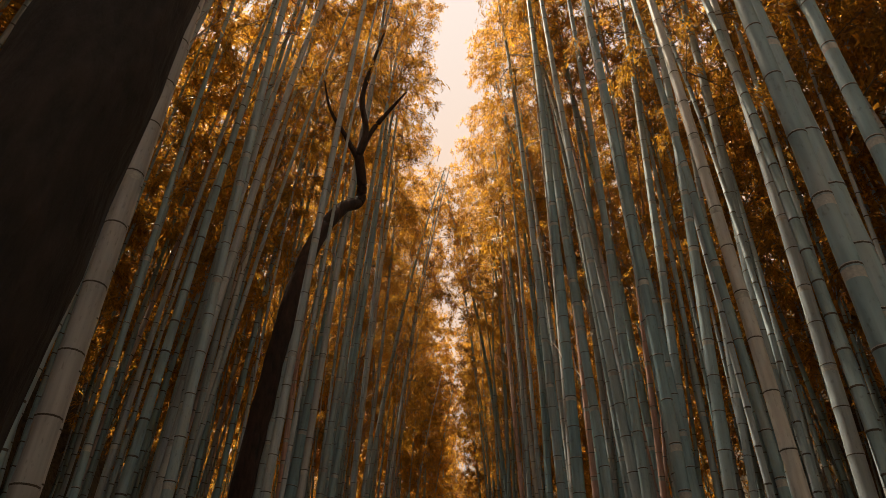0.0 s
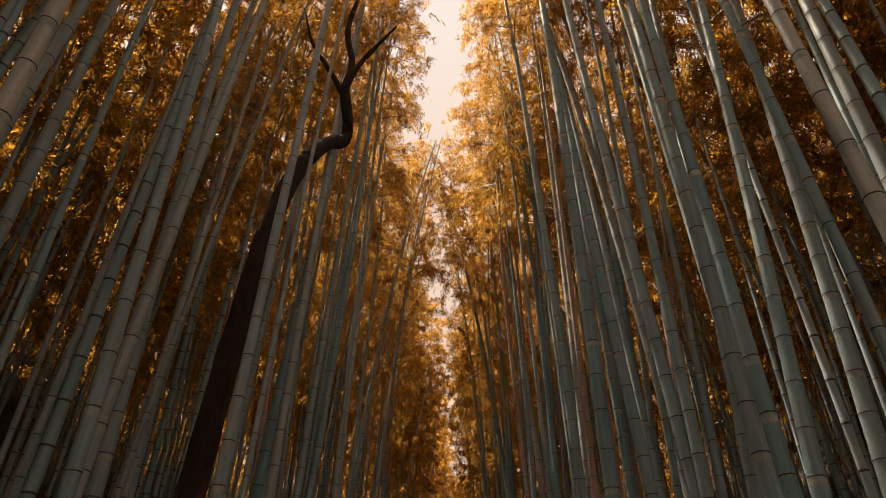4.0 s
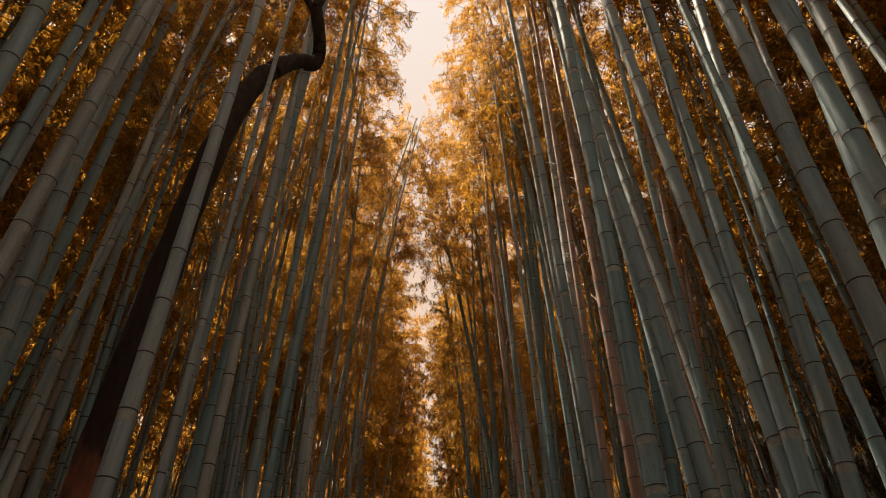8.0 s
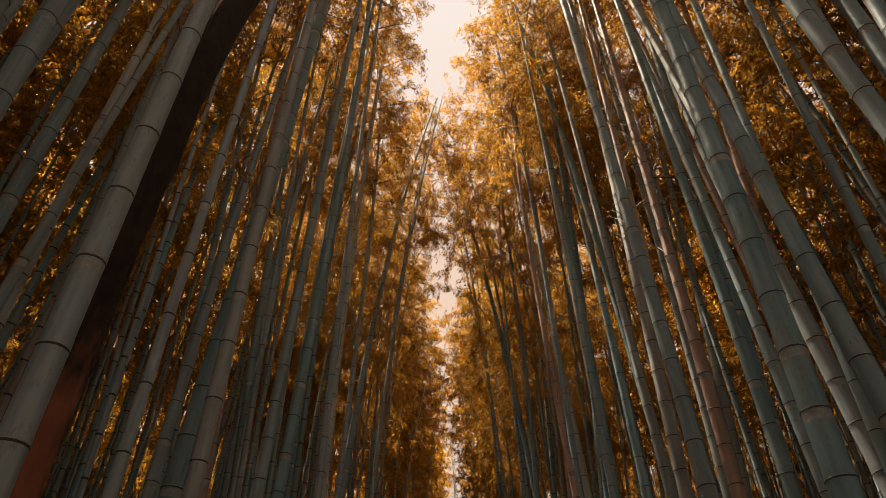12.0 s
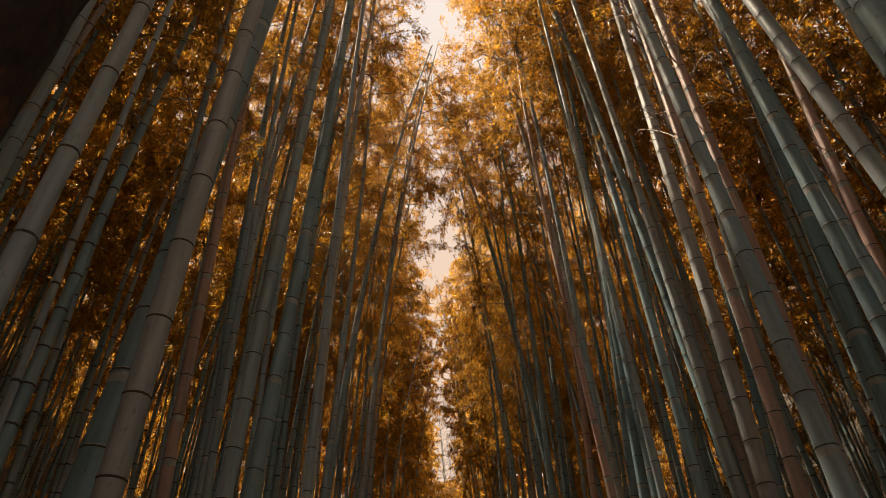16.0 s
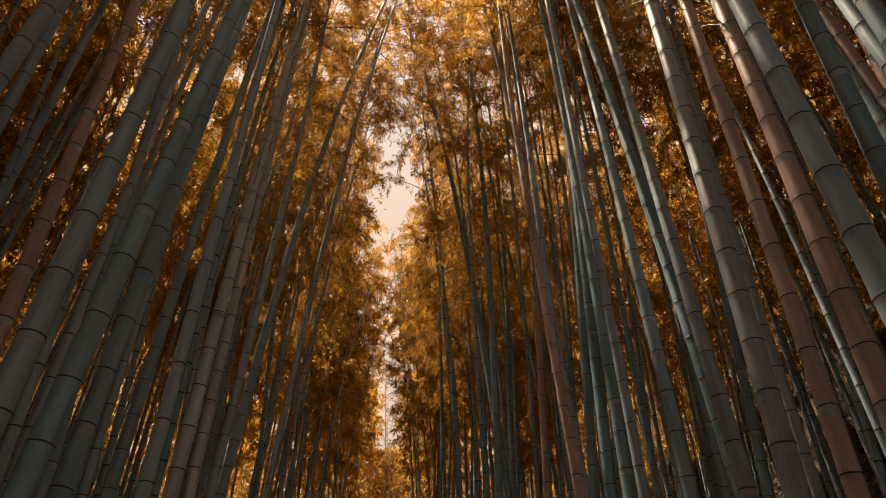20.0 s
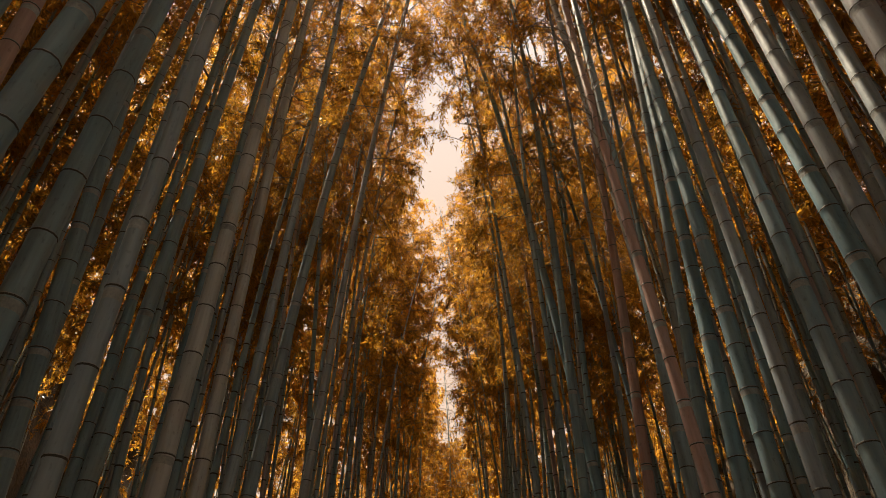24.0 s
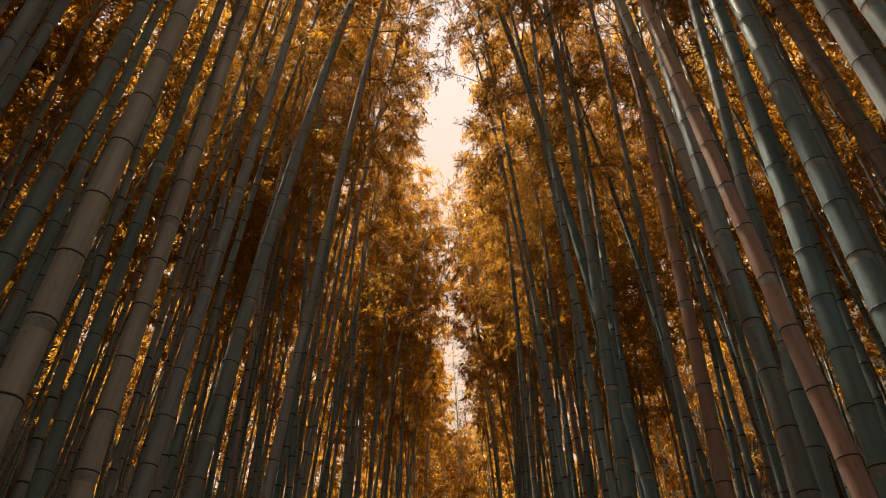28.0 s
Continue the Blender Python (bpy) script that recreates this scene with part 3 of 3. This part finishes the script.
def tree(name_label, trunk, trunk_r, limbs, tufts, seed, bark):
    ob = new("tree")
    ob.location = trunk[0]
    base = Vector(trunk[0])

    def add(name, pts, radii, sides, label=""):
        v, f = limb(pts, radii, sides, 0.07, seed)
        part(name, raw_mesh(name, v - np.array(base), f, [bark], None, True), ob, label)
    add("trunk", trunk, trunk_r, 20, "dark furrowed bark")
    for pts, radii in limbs:
        add("limb", pts, radii, 10)
    if tufts:
        r = np.random.default_rng(seed)
        quads = []
        for p in tufts:
            for _ in range(16):
                _, q = spray(r, np.array(p) + r.normal(0, 0.22, 3), r.normal(0, 1, 3), 0.4, 12, 0.09)
                quads.append(q)
        q = np.concatenate(quads)
        part("foliage", leaf_mesh(q - np.array(base)), ob, "sparse orange leaf tufts")
    return tagged(ob, name_label, "tree")


tree("crooked dark tree leaning and forking among the bamboos",
     [(-1.90, 7.40, -0.05), (-1.80, 7.38, 2.5), (-1.68, 7.38, 4.8), (-1.56, 7.42, 6.2), (-1.43, 7.60, 7.15), (-1.22, 7.95, 7.95), (-1.02, 8.25, 8.35), (-0.99, 8.15, 8.65), (-1.06, 8.0, 9.05)],
     [0.15, 0.13, 0.118, 0.112, 0.106, 0.098, 0.088, 0.075, 0.074],
     [([(-1.08, 8.0, 9.1), (-1.00, 7.95, 9.6), (-1.12, 7.9, 10.3), (-1.0, 7.85, 11.2), (-0.85, 7.8, 12.0)], [0.06, 0.05, 0.045, 0.03, 0.012]),
      ([(-1.06, 8.0, 9.1), (-0.90, 8.0, 9.65), (-0.62, 8.0, 10.2), (-0.40, 8.0, 10.6)], [0.05, 0.04, 0.03, 0.01]),
      ([(-1.10, 8.0, 9.05), (-1.34, 7.95, 9.5), (-1.62, 7.9, 10.0), (-1.80, 7.9, 10.7)], [0.045, 0.035, 0.025, 0.01])],
     [(-0.85, 7.8, 11.8), (-0.5, 8.0, 10.8), (-0.35, 8.0, 11.0), (-1.8, 7.9, 10.9), (-1.1, 7.9, 11.0)], 5, BARK)
tree("smooth tree trunk leaning over the path edge, coloured black for shade",
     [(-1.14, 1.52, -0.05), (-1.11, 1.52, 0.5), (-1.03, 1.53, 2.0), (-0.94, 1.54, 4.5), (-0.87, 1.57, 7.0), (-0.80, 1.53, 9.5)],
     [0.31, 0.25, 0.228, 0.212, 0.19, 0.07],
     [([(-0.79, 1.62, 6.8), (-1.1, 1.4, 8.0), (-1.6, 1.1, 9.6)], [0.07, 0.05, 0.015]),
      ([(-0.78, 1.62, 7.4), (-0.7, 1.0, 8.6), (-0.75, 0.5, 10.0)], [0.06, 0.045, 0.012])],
     [(-0.76, 1.5, 9.4), (-1.55, 1.1, 9.5), (-0.75, 0.5, 9.9)], 9, BARK_SHADED)

# bamboos behind the front rows
rng = random.Random(11)
placed = [(o.location.x, o.location.y) for o in bpy.data.objects if o.name.startswith("bamboo")]


def free_spot(x, y, gap):
    return all((x - a) ** 2 + (y - b) ** 2 > gap * gap for a, b in placed)


tries = 0
while made < 298 and tries < 6000:
    tries += 1
    side = rng.choice((-1, 1))
    y = rng.uniform(-1.5, 28) if rng.random() < 0.6 else rng.uniform(15, 28)
    x = strip_middle(y) + side * ((1.8 if y < 15 else 1.5) + 3.9 * rng.random() ** (1.0 if y < 14 else 1.5))
    if not free_spot(x, y, 0.34) or (abs(x - strip_middle(y)) < 2.6 and y < 13.5):
        continue
    placed.append((x, y))
    bamboo(x, y, rng.choice((0.055, 0.065, 0.075, 0.085, 0.095, 0.11)), rng.gauss(0, 0.03) + side * 0.01, rng.gauss(0, 0.03),
           tall=rng.uniform(0.82, 1.08) + (0.14 if x < 0 and y > 14 else 0), group="bamboos of the grove", near_by=False)


# the deep grove: stems and foliage past counting
def deep_grove():
    r = np.random.default_rng(77)
    cv, cf, ci, co = [], [], [], 0
    tv, tf, to = [], [], 0
    lv = []
    spots = []
    while len(spots) < 800:
        side = r.choice((-1, 1))
        y = r.uniform(-10, 52)
        far = 5.4 if y < 24 else 1.15
        x = strip_middle(y) + side * (far + (11.3 - far) * r.random() ** (1.0 if y < 24 else 2.2))
        if y > 34.6 and r.random() < 0.75:
            x = strip_middle(y) + r.uniform(-3.2, 3.2)
        if 25 < y < 42 and abs(x - strip_middle(y)) < 5 and r.random() < 0.55:
            continue                     # a lighter stand further along the path
        if all((x - a) ** 2 + (y - b) ** 2 > 0.3 for a, b in spots):
            spots.append((x, y))
    stock = []
    for k in range(8):
        at = culm_line(r, (0.5, 0.8, 0.3, 1.0)[k % 4])
        zs, line, rv, idx, _ = culm_mesh("culm", r, at, 4, True)
        bt, bf, bl = crown_parts(r, at, (7.8, 8.4, 7.4, 8.6, 9.8, 10.2, 9.5, 10.0)[k], 30, 22, 0.152, 1.25, False)
        stock.append((zs, line, rv, idx, bt, bf, bl))
    for x, y in spots:
        zs, line, rv, idx, bt, bf, bl = stock[r.integers(4) + (4 if 13 < y < 34 else 0)]
        a = (0 if x < 0 else math.pi) + r.uniform(-0.9, 0.9)
        rot = np.array([[math.cos(a), math.sin(a), 0], [-math.sin(a), math.cos(a), 0], [0, 0, 1]])
        lean = np.array([[1, 0, 0], [0, 1, 0], [r.normal(0, 0.03), r.normal(0, 0.03), r.uniform(0.8, 1.1)]])
        m = rot @ lean
        v, f, ix = finish_culm("culm", zs, line, rv, idx, r.uniform(0.07, 0.12), 4, None)
        cv.append(v @ m + (x, y, 0)), cf.append(f + co), ci.append(ix)
        co += len(v)
        tv.append(bt @ m + (x, y, 0)), tf.append(bf + to)
        to += len(bt)
        lv.append((bl.reshape(-1, 3) @ m + (x, y, 0)).reshape(-1, 3, 3))
    lv = np.concatenate(lv)
    lv = lv[~in_strip(lv.mean(1))]
    a = new("bamboo_thicket", raw_mesh("bamboo_thicket", np.concatenate(cv), np.concatenate(cf), [CULM_FAR, SCAR], np.concatenate(ci), True))
    tagged(a, "deep thicket of slender dark bamboo stems", "bamboo thicket", kind="stuff")
    b = new("thicket_branches", raw_mesh("thicket_branches", np.concatenate(tv), np.concatenate(tf), [TWIG]))
    tagged(b, "fine brown branches of the deep bamboo thicket", "branches", kind="stuff")
    c = new("thicket_leaves", raw_mesh("thicket_leaves", lv.reshape(-1, 3), np.arange(3 * len(lv)).reshape(-1, 3), [LEAF]))
    tagged(c, "golden-orange leaves of the deep bamboo thicket", "foliage", kind="stuff")


deep_grove()
